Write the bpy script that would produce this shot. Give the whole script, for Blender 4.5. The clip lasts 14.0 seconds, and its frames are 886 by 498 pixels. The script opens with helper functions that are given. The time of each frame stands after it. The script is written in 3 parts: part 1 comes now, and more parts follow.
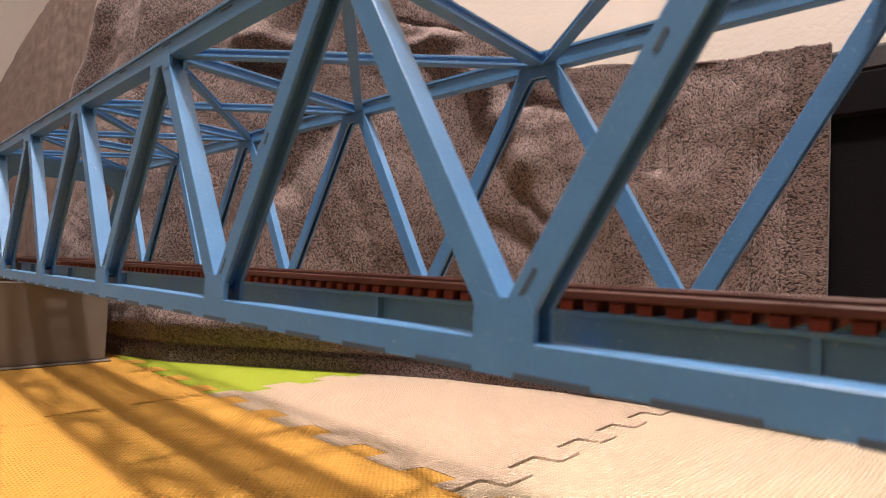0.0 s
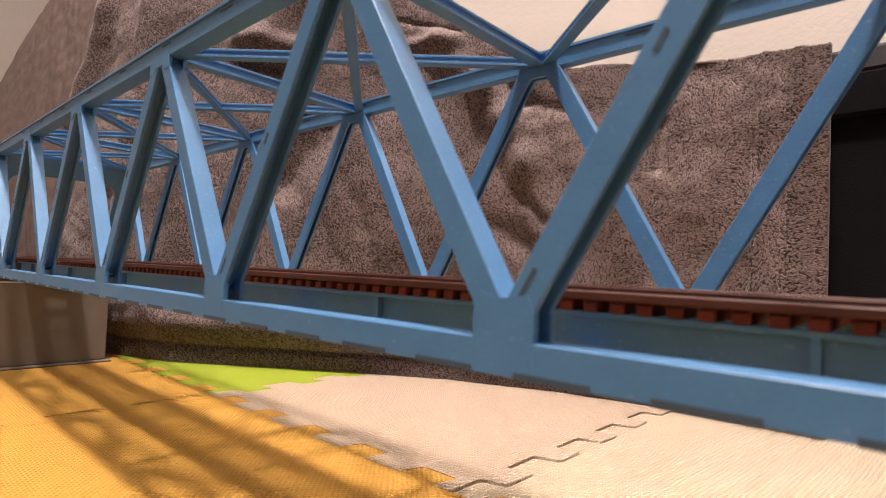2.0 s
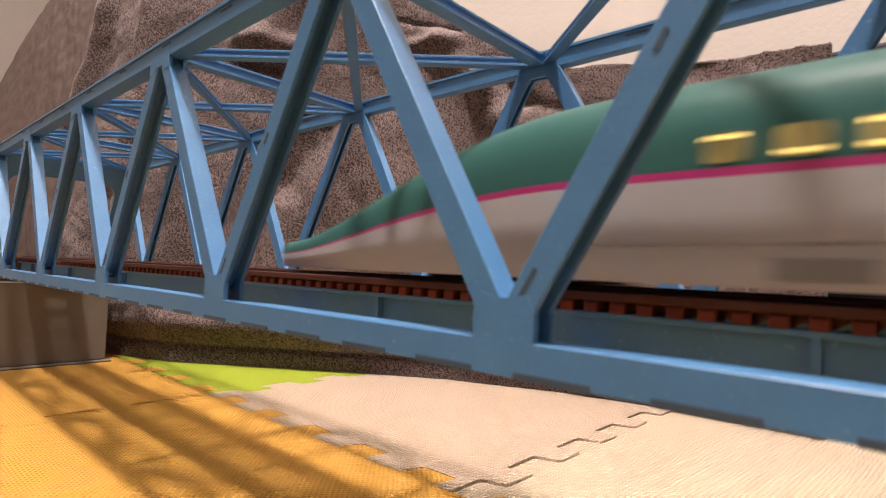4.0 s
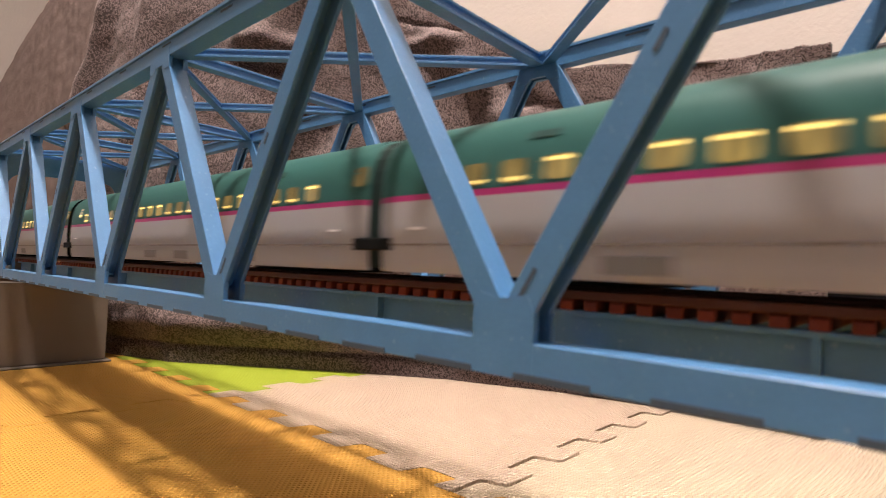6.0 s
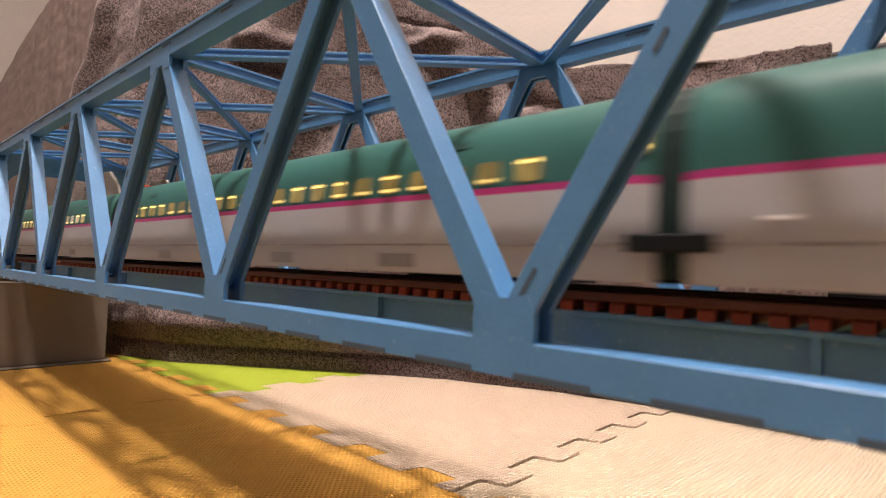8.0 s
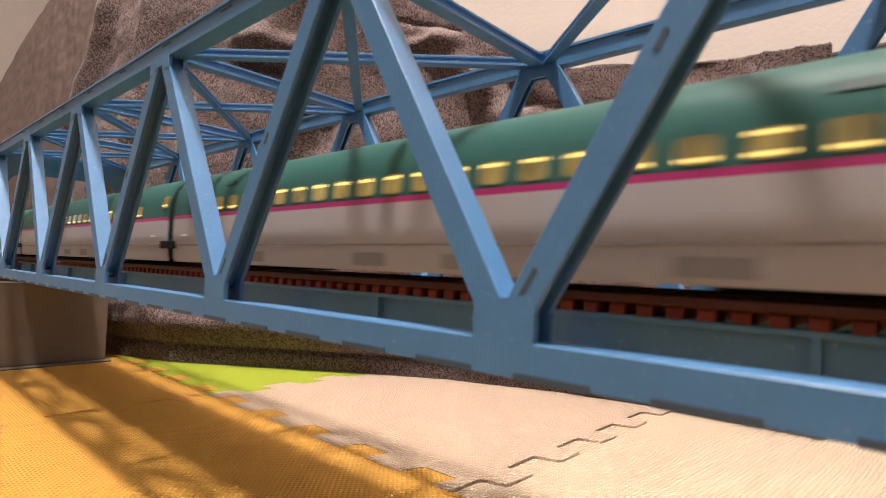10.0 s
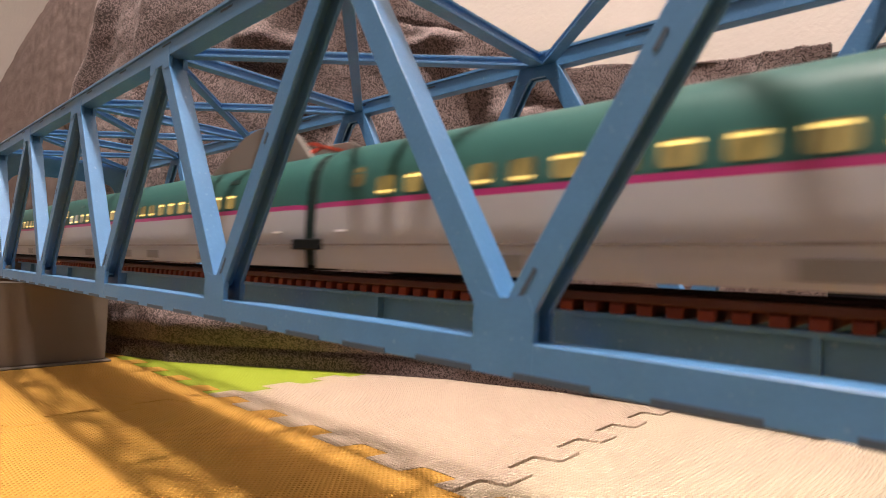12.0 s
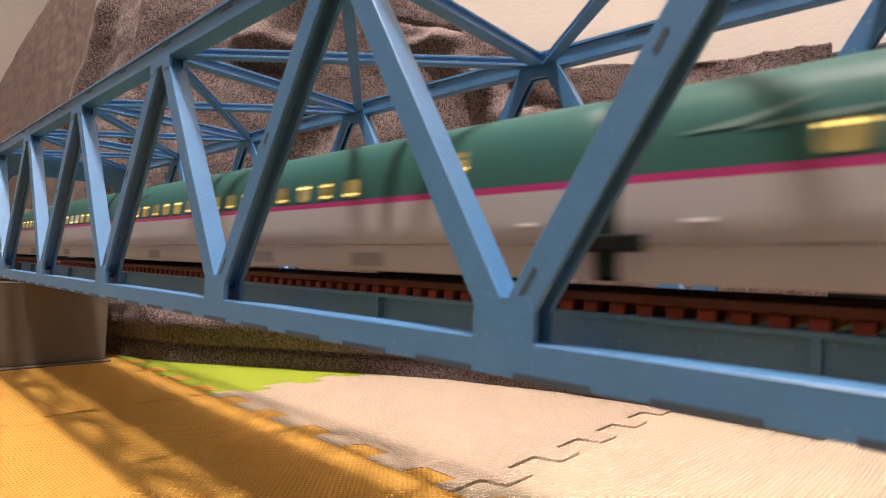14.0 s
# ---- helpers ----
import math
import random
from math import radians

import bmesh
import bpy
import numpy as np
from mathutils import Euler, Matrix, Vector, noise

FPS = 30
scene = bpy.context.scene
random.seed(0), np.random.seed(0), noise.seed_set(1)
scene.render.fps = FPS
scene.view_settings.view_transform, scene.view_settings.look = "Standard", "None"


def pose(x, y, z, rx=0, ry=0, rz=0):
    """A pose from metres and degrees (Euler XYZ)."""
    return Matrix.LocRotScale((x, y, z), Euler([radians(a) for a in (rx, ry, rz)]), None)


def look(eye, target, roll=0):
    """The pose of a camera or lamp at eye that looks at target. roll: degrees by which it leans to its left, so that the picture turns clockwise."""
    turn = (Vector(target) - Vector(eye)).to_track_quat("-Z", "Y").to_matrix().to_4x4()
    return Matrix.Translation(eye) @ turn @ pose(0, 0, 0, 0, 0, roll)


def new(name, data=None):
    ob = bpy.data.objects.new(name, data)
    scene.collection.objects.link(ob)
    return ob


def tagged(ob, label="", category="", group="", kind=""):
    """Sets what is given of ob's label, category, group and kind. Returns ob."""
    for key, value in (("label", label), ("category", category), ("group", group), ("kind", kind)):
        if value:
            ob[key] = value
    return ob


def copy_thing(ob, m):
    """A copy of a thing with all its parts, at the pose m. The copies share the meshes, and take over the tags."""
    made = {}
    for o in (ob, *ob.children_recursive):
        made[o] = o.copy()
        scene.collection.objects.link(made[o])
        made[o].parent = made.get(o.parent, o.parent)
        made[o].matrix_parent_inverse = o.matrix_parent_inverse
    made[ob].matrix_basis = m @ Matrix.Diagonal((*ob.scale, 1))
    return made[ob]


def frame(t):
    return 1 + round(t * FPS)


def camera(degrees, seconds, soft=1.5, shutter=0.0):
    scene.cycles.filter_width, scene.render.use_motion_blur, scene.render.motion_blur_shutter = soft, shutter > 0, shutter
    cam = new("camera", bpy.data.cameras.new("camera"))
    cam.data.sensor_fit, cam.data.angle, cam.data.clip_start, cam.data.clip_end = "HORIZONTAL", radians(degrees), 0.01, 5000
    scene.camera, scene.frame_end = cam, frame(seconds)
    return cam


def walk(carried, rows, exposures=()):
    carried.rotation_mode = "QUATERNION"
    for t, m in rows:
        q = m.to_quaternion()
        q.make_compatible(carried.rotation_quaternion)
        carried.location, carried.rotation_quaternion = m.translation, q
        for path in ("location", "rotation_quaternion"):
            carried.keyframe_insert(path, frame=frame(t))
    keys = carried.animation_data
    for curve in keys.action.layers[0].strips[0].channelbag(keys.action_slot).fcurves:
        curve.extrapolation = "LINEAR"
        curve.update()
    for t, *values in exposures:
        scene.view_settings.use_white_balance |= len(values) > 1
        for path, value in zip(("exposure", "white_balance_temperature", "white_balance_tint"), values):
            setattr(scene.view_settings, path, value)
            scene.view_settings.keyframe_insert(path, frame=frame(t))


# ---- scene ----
U = 0.133                      # length of one bridge panel in metres
ZB = 0.80 * U                  # height of the bottom chord's upper edge above the mats


def P3(x, y, z):
    """Bridge coordinates in panels to metres."""
    return Vector((x * U, y * U, z * U + ZB))


# ---- camera ----
EYE = P3(0.5157, -0.7169, 0.1089)
YAW, PITCH, ROLL = radians(-42.165), radians(2.114), 2.230
AIM = EYE + Vector((math.sin(YAW) * math.cos(PITCH), math.cos(YAW) * math.cos(PITCH), math.sin(PITCH)))
cam = camera(77.994, 14.0, soft=0.7, shutter=0.45)
cam.data.dof.use_dof = True
cam.data.dof.focus_distance = 0.45
cam.data.dof.aperture_fstop = 19
walk(cam, [(0.0, look(EYE, AIM, ROLL)), (14.0, look(EYE, AIM, ROLL))])

# ---- light ----
world = bpy.data.worlds.new("room_light")
world.use_nodes = True
world.node_tree.nodes["Background"].inputs["Color"].default_value = (1.0, 0.86, 0.74, 1)
world.node_tree.nodes["Background"].inputs["Strength"].default_value = 0.12
scene.world = world


lamp_data = bpy.data.lights.new("ceiling_lamp_light", "POINT")
lamp_data.energy, lamp_data.color, lamp_data.shadow_soft_size = 120, (1.0, 0.865, 0.785), 0.085
lamp_light = new("ceiling_lamp_light", lamp_data)
lamp_light.location = (0.05, -0.29, 2.08)
scene.view_settings.exposure = 1.25


# ---- materials ----
def mat(name, colour, rough=0.5, metal=0.0, var=0.12, scale=40.0, bump=0.0, bscale=400.0, spec=0.5, island=0.0, dirt=None):
    """A painted or plastic surface with colour variation at two scales and fine relief."""
    m = bpy.data.materials.new(name)
    m.use_nodes = True
    nt = m.node_tree
    b = nt.nodes["Principled BSDF"]
    b.inputs["Metallic"].default_value = metal
    b.inputs["Specular IOR Level"].default_value = spec
    co = nt.nodes.new("ShaderNodeTexCoord")
    n1 = nt.nodes.new("ShaderNodeTexNoise")
    n1.inputs["Scale"].default_value = scale
    n1.inputs["Detail"].default_value = 5
    n2 = nt.nodes.new("ShaderNodeTexNoise")
    n2.inputs["Scale"].default_value = bscale
    n2.inputs["Detail"].default_value = 4
    for n in (n1, n2):
        nt.links.new(co.outputs["Object"], n.inputs["Vector"])
    mix = nt.nodes.new("ShaderNodeMix")
    mix.data_type = "RGBA"
    mix.inputs[6].default_value = (*[c * (1 - var) for c in colour], 1)
    mix.inputs[7].default_value = (*[min(1, c * (1 + var)) for c in colour], 1)
    avg = nt.nodes.new("ShaderNodeMath")
    avg.operation = "MULTIPLY_ADD"
    avg.inputs[1].default_value = 0.35
    nt.links.new(n2.outputs["Fac"], avg.inputs[0])
    sc = nt.nodes.new("ShaderNodeMath")
    sc.operation = "MULTIPLY"
    sc.inputs[1].default_value = 0.65
    nt.links.new(n1.outputs["Fac"], sc.inputs[0])
    nt.links.new(sc.outputs[0], avg.inputs[2])
    nt.links.new(avg.outputs[0], mix.inputs[0])
    out = mix.outputs[2]
    if island:
        ge = nt.nodes.new("ShaderNodeObjectInfo")
        hs = nt.nodes.new("ShaderNodeHueSaturation")
        mr = nt.nodes.new("ShaderNodeMapRange")
        mr.inputs["To Min"].default_value, mr.inputs["To Max"].default_value = 1 - island, 1 + island
        nt.links.new(ge.outputs["Random"], mr.inputs["Value"])
        nt.links.new(mr.outputs["Result"], hs.inputs["Value"])
        nt.links.new(out, hs.inputs["Color"])
        out = hs.outputs["Color"]
    nt.links.new(out, b.inputs["Base Color"])
    rr = nt.nodes.new("ShaderNodeMapRange")
    rr.inputs["To Min"].default_value, rr.inputs["To Max"].default_value = max(0.02, rough - 0.1), min(1, rough + 0.1)
    nt.links.new(n1.outputs["Fac"], rr.inputs["Value"])
    nt.links.new(rr.outputs["Result"], b.inputs["Roughness"])
    if bump:
        bp = nt.nodes.new("ShaderNodeBump")
        bp.inputs["Strength"].default_value = 0.6
        bp.inputs["Distance"].default_value = bump
        nt.links.new(n2.outputs["Fac"], bp.inputs["Height"])
        nt.links.new(bp.outputs["Normal"], b.inputs["Normal"])
    return m


M_BLUE = mat("blue_paint", (0.058, 0.174, 0.360), 0.40, var=0.22, scale=90, bump=0.00018, bscale=900)

def chipped(m, colour, scale=620.0):
    """Small pale chips and specks scattered over a painted surface."""
    nt = m.node_tree
    b = nt.nodes["Principled BSDF"]
    co = nt.nodes.new("ShaderNodeTexCoord")
    n = nt.nodes.new("ShaderNodeTexNoise")
    n.inputs["Scale"].default_value, n.inputs["Detail"].default_value = scale, 3
    mr = nt.nodes.new("ShaderNodeMapRange")
    mr.inputs["From Min"].default_value, mr.inputs["From Max"].default_value, mr.inputs["To Max"].default_value = 0.64, 0.72, 0.35
    mix = nt.nodes.new("ShaderNodeMix")
    mix.data_type = "RGBA"
    mix.inputs[7].default_value = (*colour, 1)
    nt.links.new(co.outputs["Object"], n.inputs["Vector"])
    nt.links.new(n.outputs["Fac"], mr.inputs["Value"])
    nt.links.new(mr.outputs["Result"], mix.inputs[0])
    nt.links.new(b.inputs["Base Color"].links[0].from_socket, mix.inputs[6])
    nt.links.new(mix.outputs[2], b.inputs["Base Color"])


chipped(M_BLUE, (0.22, 0.36, 0.52))
# own dark colour of the joint tabs; on slot marks it imitates shade inside
M_SLOT = mat("joint_and_slot_shade_paint", (0.035, 0.060, 0.095), 0.6, var=0.2, scale=90)
M_RAIL = mat("brown_rail_plastic", (0.060, 0.020, 0.014), 0.50, var=0.2, scale=80, bump=0.0001, spec=0.25)
M_SLEEPER = mat("red_brown_sleeper_plastic", (0.110, 0.020, 0.011), 0.55, var=0.25, scale=120, bump=0.0002, island=0.2, spec=0.25)
M_PIER = mat("grey_pier_plastic", (0.115, 0.092, 0.078), 0.5, var=0.12, scale=30, bump=0.0002)
M_WALL = mat("cream_wallpaper", (0.405, 0.360, 0.330), 0.85, var=0.05, scale=15, bump=0.0012, bscale=110)
M_CEILING = mat("white_ceiling_paper", (0.78, 0.77, 0.75), 0.9, var=0.03, scale=15, bump=0.0005, bscale=260)
M_FLOOR = mat("wood_floor", (0.12, 0.085, 0.06), 0.45, var=0.3, scale=8, bump=0.0002)
M_BOX = mat("black_fabric", (0.0055, 0.0048, 0.0058), 0.95, spec=0.04, var=0.3, scale=60, bump=0.0005, bscale=900)
M_WHITE = mat("train_white_plastic", (0.345, 0.347, 0.362), 0.38, var=0.04, scale=20, spec=0.22)
M_GREEN = mat("train_green_plastic", (0.030, 0.094, 0.086), 0.44, var=0.10, scale=20, spec=0.09)
M_DISPLAY = mat("smoked_display_cover", (0.018, 0.055, 0.050), 0.4, var=0.1, scale=60)
M_PINK = mat("train_magenta_stripe", (0.33, 0.018, 0.135), 0.4, var=0.06, scale=30)
M_BLACK = mat("black_plastic", (0.008, 0.009, 0.009), 0.7, var=0.2, scale=60, spec=0.1)
M_BELLOWS = mat("dark_green_rubber", (0.010, 0.022, 0.020), 0.7, var=0.2, scale=60, spec=0.15)
M_VENT = mat("vent_grey_plastic", (0.17, 0.165, 0.16), 0.5, var=0.1, scale=40)
M_STREAK = mat("white_highlight_paint", (0.80, 0.80, 0.80), 0.3, var=0.05)
M_EMBLEM = mat("pale_emblem_print", (0.095, 0.165, 0.150), 0.5, var=0.1, scale=40)
M_GREY = mat("grey_shield_plastic", (0.15, 0.13, 0.115), 0.5, var=0.1, scale=30)
M_METAL = mat("wheel_metal", (0.45, 0.44, 0.42), 0.35, metal=1.0, var=0.1)
M_RED = mat("red_pantograph_plastic", (0.55, 0.06, 0.03), 0.4)


def lit_window(name, colour, strength, z_high, z_low):
    """Glass of a lit carriage: seats and blinds as uneven columns, and a row of small lamps at one or both heights."""
    m = bpy.data.materials.new(name)
    m.use_nodes = True
    nt = m.node_tree
    b = nt.nodes["Principled BSDF"]
    co = nt.nodes.new("ShaderNodeTexCoord")
    oi = nt.nodes.new("ShaderNodeObjectInfo")

    def maths(op, x, y):
        n = nt.nodes.new("ShaderNodeMath")
        n.operation = op
        for k, v in enumerate((x, y)):
            if isinstance(v, (int, float)):
                n.inputs[k].default_value = v
            else:
                nt.links.new(v, n.inputs[k])
        return n.outputs[0]

    mp = nt.nodes.new("ShaderNodeMapping")
    mp.inputs["Scale"].default_value = (520, 520, 60)
    n = nt.nodes.new("ShaderNodeTexNoise")
    n.noise_dimensions = "4D"
    n.inputs["Scale"].default_value = 1.0
    n.inputs["Detail"].default_value = 2
    nt.links.new(maths("MULTIPLY", oi.outputs["Random"], 50.0), n.inputs["W"])
    nt.links.new(co.outputs["Object"], mp.inputs["Vector"])
    nt.links.new(mp.outputs["Vector"], n.inputs["Vector"])
    mr = nt.nodes.new("ShaderNodeMapRange")
    mr.inputs["From Min"].default_value, mr.inputs["From Max"].default_value = 0.36, 0.66
    mr.inputs["To Min"].default_value, mr.inputs["To Max"].default_value = strength * 0.3, strength * 1.8
    nt.links.new(n.outputs["Fac"], mr.inputs["Value"])
    xyz = nt.nodes.new("ShaderNodeSeparateXYZ")
    nt.links.new(co.outputs["Object"], xyz.inputs[0])
    dots = maths("GREATER_THAN", maths("SINE", maths("MULTIPLY", xyz.outputs["X"], 2600.0), 0.0), -0.3)
    rows = []
    for z, choice in ((z_high, maths("GREATER_THAN", oi.outputs["Random"], 0.45)), (z_low, maths("LESS_THAN", oi.outputs["Random"], 0.55))):
        near = maths("LESS_THAN", maths("ABSOLUTE", maths("SUBTRACT", xyz.outputs["Z"], z), 0.0), 0.0005)
        rows.append(maths("MULTIPLY", near, choice))
    lamps = maths("MULTIPLY", maths("MULTIPLY", maths("ADD", rows[0], rows[1]), dots), strength * 10)
    total = maths("MULTIPLY", maths("ADD", mr.outputs["Result"], lamps), maths("ADD", maths("MULTIPLY", oi.outputs["Random"], 0.7), 0.6))
    b.inputs["Base Color"].default_value = (0.03, 0.03, 0.02, 1)
    b.inputs["Roughness"].default_value = 0.15
    b.inputs["Emission Color"].default_value = (*colour, 1)
    nt.links.new(total, b.inputs["Emission Strength"])
    return m


M_WINDOW = lit_window("lit_train_window", (1.0, 0.66, 0.18), 0.095, 0.339 * U, 0.305 * U)


def mat_mat(name, colour, relief=0.0017, turn=4):
    """Foam play mat with rows of small raised pips."""
    m = mat(name, colour, 0.7, var=0.07, scale=25, spec=0.3)
    nt = m.node_tree
    b = nt.nodes["Principled BSDF"]
    co = nt.nodes.new("ShaderNodeTexCoord")
    wx = nt.nodes.new("ShaderNodeTexWave")
    wy = nt.nodes.new("ShaderNodeTexWave")
    wx.bands_direction, wy.bands_direction = "X", "Y"
    mp = nt.nodes.new("ShaderNodeMapping")
    mp.inputs["Rotation"].default_value = (0, 0, radians(turn))
    nt.links.new(co.outputs["Object"], mp.inputs["Vector"])
    for w in (wx, wy):
        w.inputs["Scale"].default_value = 112.0
        w.inputs["Distortion"].default_value = 0.15
        w.inputs["Detail Scale"].default_value = 3.0
        nt.links.new(mp.outputs["Vector"], w.inputs["Vector"])
    mu = nt.nodes.new("ShaderNodeMath")
    mu.operation = "MULTIPLY"
    nt.links.new(wx.outputs["Fac"], mu.inputs[0])
    nt.links.new(wy.outputs["Fac"], mu.inputs[1])
    bp = nt.nodes.new("ShaderNodeBump")
    bp.inputs["Strength"].default_value = 0.9
    bp.inputs["Distance"].default_value = relief
    nt.links.new(mu.outputs[0], bp.inputs["Height"])
    nt.links.new(bp.outputs["Normal"], b.inputs["Normal"])
    return m


M_MAT_Y = mat_mat("orange_foam", (0.51, 0.268, 0.050), 0.0015, 45)
M_MAT_W = mat_mat("cream_foam", (0.470, 0.364, 0.280))
M_MAT_P = mat_mat("pale_cream_foam", (0.500, 0.412, 0.305))
M_MAT_G = mat_mat("lime_foam", (0.25, 0.305, 0.024), 0.0004)


def towel_material(name, colour):
    """Terry cloth: short loops lying in changing directions."""
    m = mat(name, colour, 0.95, var=0.22, scale=9, spec=0.1)
    nt = m.node_tree
    b = nt.nodes["Principled BSDF"]
    b.inputs["Sheen Weight"].default_value = 0.2
    b.inputs["Sheen Roughness"].default_value = 0.6
    ge = nt.nodes.new("ShaderNodeNewGeometry")
    hs = nt.nodes.new("ShaderNodeHueSaturation")
    mr = nt.nodes.new("ShaderNodeMapRange")
    mr.inputs["To Min"].default_value, mr.inputs["To Max"].default_value = 0.72, 1.28
    nt.links.new(ge.outputs["Random Per Island"], mr.inputs["Value"])
    nt.links.new(mr.outputs["Result"], hs.inputs["Value"])
    old = b.inputs["Base Color"].links[0].from_socket
    nt.links.new(old, hs.inputs["Color"])
    nt.links.new(hs.outputs["Color"], b.inputs["Base Color"])
    return m


# cloth under the loops, coloured darker to imitate shade in the gaps
M_TOWEL = towel_material("brown_terry_gap_shade", (0.060, 0.043, 0.041))
M_TOWEL2 = mat("smooth_brown_cloth", (0.125, 0.094, 0.086), 0.95, spec=0.05, var=0.2, scale=30, bump=0.0012, bscale=260)


# ---- building helpers ----
def part(name, bm, material, parent=None, label="", smooth=False):
    me = bpy.data.meshes.new(name)
    bmesh.ops.recalc_face_normals(bm, faces=bm.faces)
    bm.to_mesh(me)
    bm.free()
    me.materials.append(material)
    if smooth:
        me.shade_smooth()
    ob = new(name, me)
    if parent is not None:
        ob.parent = parent
    if label:
        ob["label"] = label
    return ob


def thing(name, label, category, group="", kind="", at=(0, 0, 0)):
    ob = new(name)
    ob.location = at
    return tagged(ob, label, category, group, kind)


def add_box(bm, lo, hi):
    x0, y0, z0 = lo
    x1, y1, z1 = hi
    v = [bm.verts.new(p) for p in ((x0, y0, z0), (x1, y0, z0), (x1, y1, z0), (x0, y1, z0), (x0, y0, z1), (x1, y0, z1), (x1, y1, z1), (x0, y1, z1))]
    for f in ((0, 3, 2, 1), (4, 5, 6, 7), (0, 1, 5, 4), (1, 2, 6, 5), (2, 3, 7, 6), (3, 0, 4, 7)):
        bm.faces.new([v[i] for i in f])
    return v


def bevel(bm, w, seg=1):
    bmesh.ops.bevel(bm, geom=list(bm.edges), offset=w, segments=seg, affect="EDGES", clamp_overlap=True)


def box(lo, hi, bev=0.0):
    bm = bmesh.new()
    add_box(bm, lo, hi)
    if bev:
        bevel(bm, bev)
    return bm


def add_prism(bm, outline, axis_y0, axis_y1):
    """A plate from an outline in x and z, between two y."""
    a = [bm.verts.new((x, axis_y0, z)) for x, z in outline]
    b = [bm.verts.new((x, axis_y1, z)) for x, z in outline]
    bm.faces.new(a)
    bm.faces.new(b[::-1])
    n = len(a)
    for i in range(n):
        bm.faces.new((a[i], b[i], b[(i + 1) % n], a[(i + 1) % n]))


def profile_bar(p, q, side, outline, round_by=0.00018):
    """One piece of constant section from p to q; the outline's points are (along side, across)."""
    bm = bmesh.new()
    p, q = Vector(p), Vector(q)
    l = (q - p).normalized()
    sd = Vector(side)
    sd = (sd - sd.dot(l) * l).normalized()
    n = l.cross(sd)
    a = [bm.verts.new(p + sd * u + n * v) for u, v in outline]
    b = [bm.verts.new(q + sd * u + n * v) for u, v in outline]
    bm.faces.new(a)
    bm.faces.new(b[::-1])
    m = len(a)
    for i in range(m):
        bm.faces.new((a[i], b[i], b[(i + 1) % m], a[(i + 1) % m]))
    if round_by:
        bevel(bm, round_by)
    return bm


def add_bar(bm, p, q, side, w, d, off=0.0):
    """A rectangular bar from p to q: w across in the direction of side, d across the other way, moved by off in that way."""
    p, q = Vector(p), Vector(q)
    l = (q - p).normalized()
    s = Vector(side)
    s = (s - s.dot(l) * l).normalized()
    n = l.cross(s)
    vs = []
    for e in (p, q):
        for a, b in ((-1, -1), (1, -1), (1, 1), (-1, 1)):
            vs.append(bm.verts.new(e + s * (a * w / 2) + n * (b * d / 2 + off)))
    for f in ((3, 2, 1, 0), (4, 5, 6, 7), (0, 1, 5, 4), (1, 2, 6, 5), (2, 3, 7, 6), (3, 0, 4, 7)):
        bm.faces.new([vs[i] for i in f])


# ---- room shell ----
def room():
    x0, x1, y0, y1, h = -3.75, 6.0, -3.2, 0.80, 2.45
    fl = tagged(part("floor", box((x0, y0, -0.06), (x1, y1, -0.012)), M_FLOOR), "plain wooden floor under the play mats", "floor", kind="structure")
    tagged(part("wall_north", box((x0 - 0.1, y1, -0.06), (x1 + 0.1, y1 + 0.1, h)), M_WALL), "cream wall with fine-grained wallpaper", "wall", kind="structure")
    tagged(part("wall_south", box((x0 - 0.1, y0 - 0.1, -0.06), (x1 + 0.1, y0, h)), M_WALL), "plain cream papered wall", "wall", kind="structure")
    tagged(part("wall_west", box((x0 - 0.1, y0, -0.06), (x0, y1, h)), M_WALL), "plain cream papered wall", "wall", kind="structure")
    tagged(part("wall_east", box((x1, y0, -0.06), (x1 + 0.1, y1, h)), M_WALL), "plain cream papered wall", "wall", kind="structure")
    tagged(part("ceiling", box((x0 - 0.1, y0 - 0.1, h), (x1 + 0.1, y1 + 0.1, h + 0.1)), M_CEILING), "plain pale ceiling above the layout", "ceiling", kind="structure")


room()


# ---- play mats ----
TILE = 2.21 * U
TX, TY = -0.906 * U, 1.085 * U     # a corner where four mats meet


def tile_outline(start):
    """One edge of a mat from 0 to TILE: five dovetail tabs, half of them out and half in by d."""
    n, d = 5, 0.056 * TILE
    p = TILE / n
    pts = []
    for i in range(n):
        a = (i + start) * p
        k = 0.5 + 0.006 * (i + 1) * (5 - i)
        pts += [(a - 0.02 * p, -d * k), (a + 0.02 * p, -d * 0.40), (a + 0.05 * p, -d * 0.1), (a + 0.07 * p, d * 0.2), (a + 0.10 * p, d * 0.42), (a + 0.15 * p, d * 0.5),
                (a + 0.53 * p, d * 0.5), (a + 0.545 * p, d * 0.44), (a + 0.475 * p, -d * 0.44), (a + 0.49 * p, -d * k)]
    return pts, d


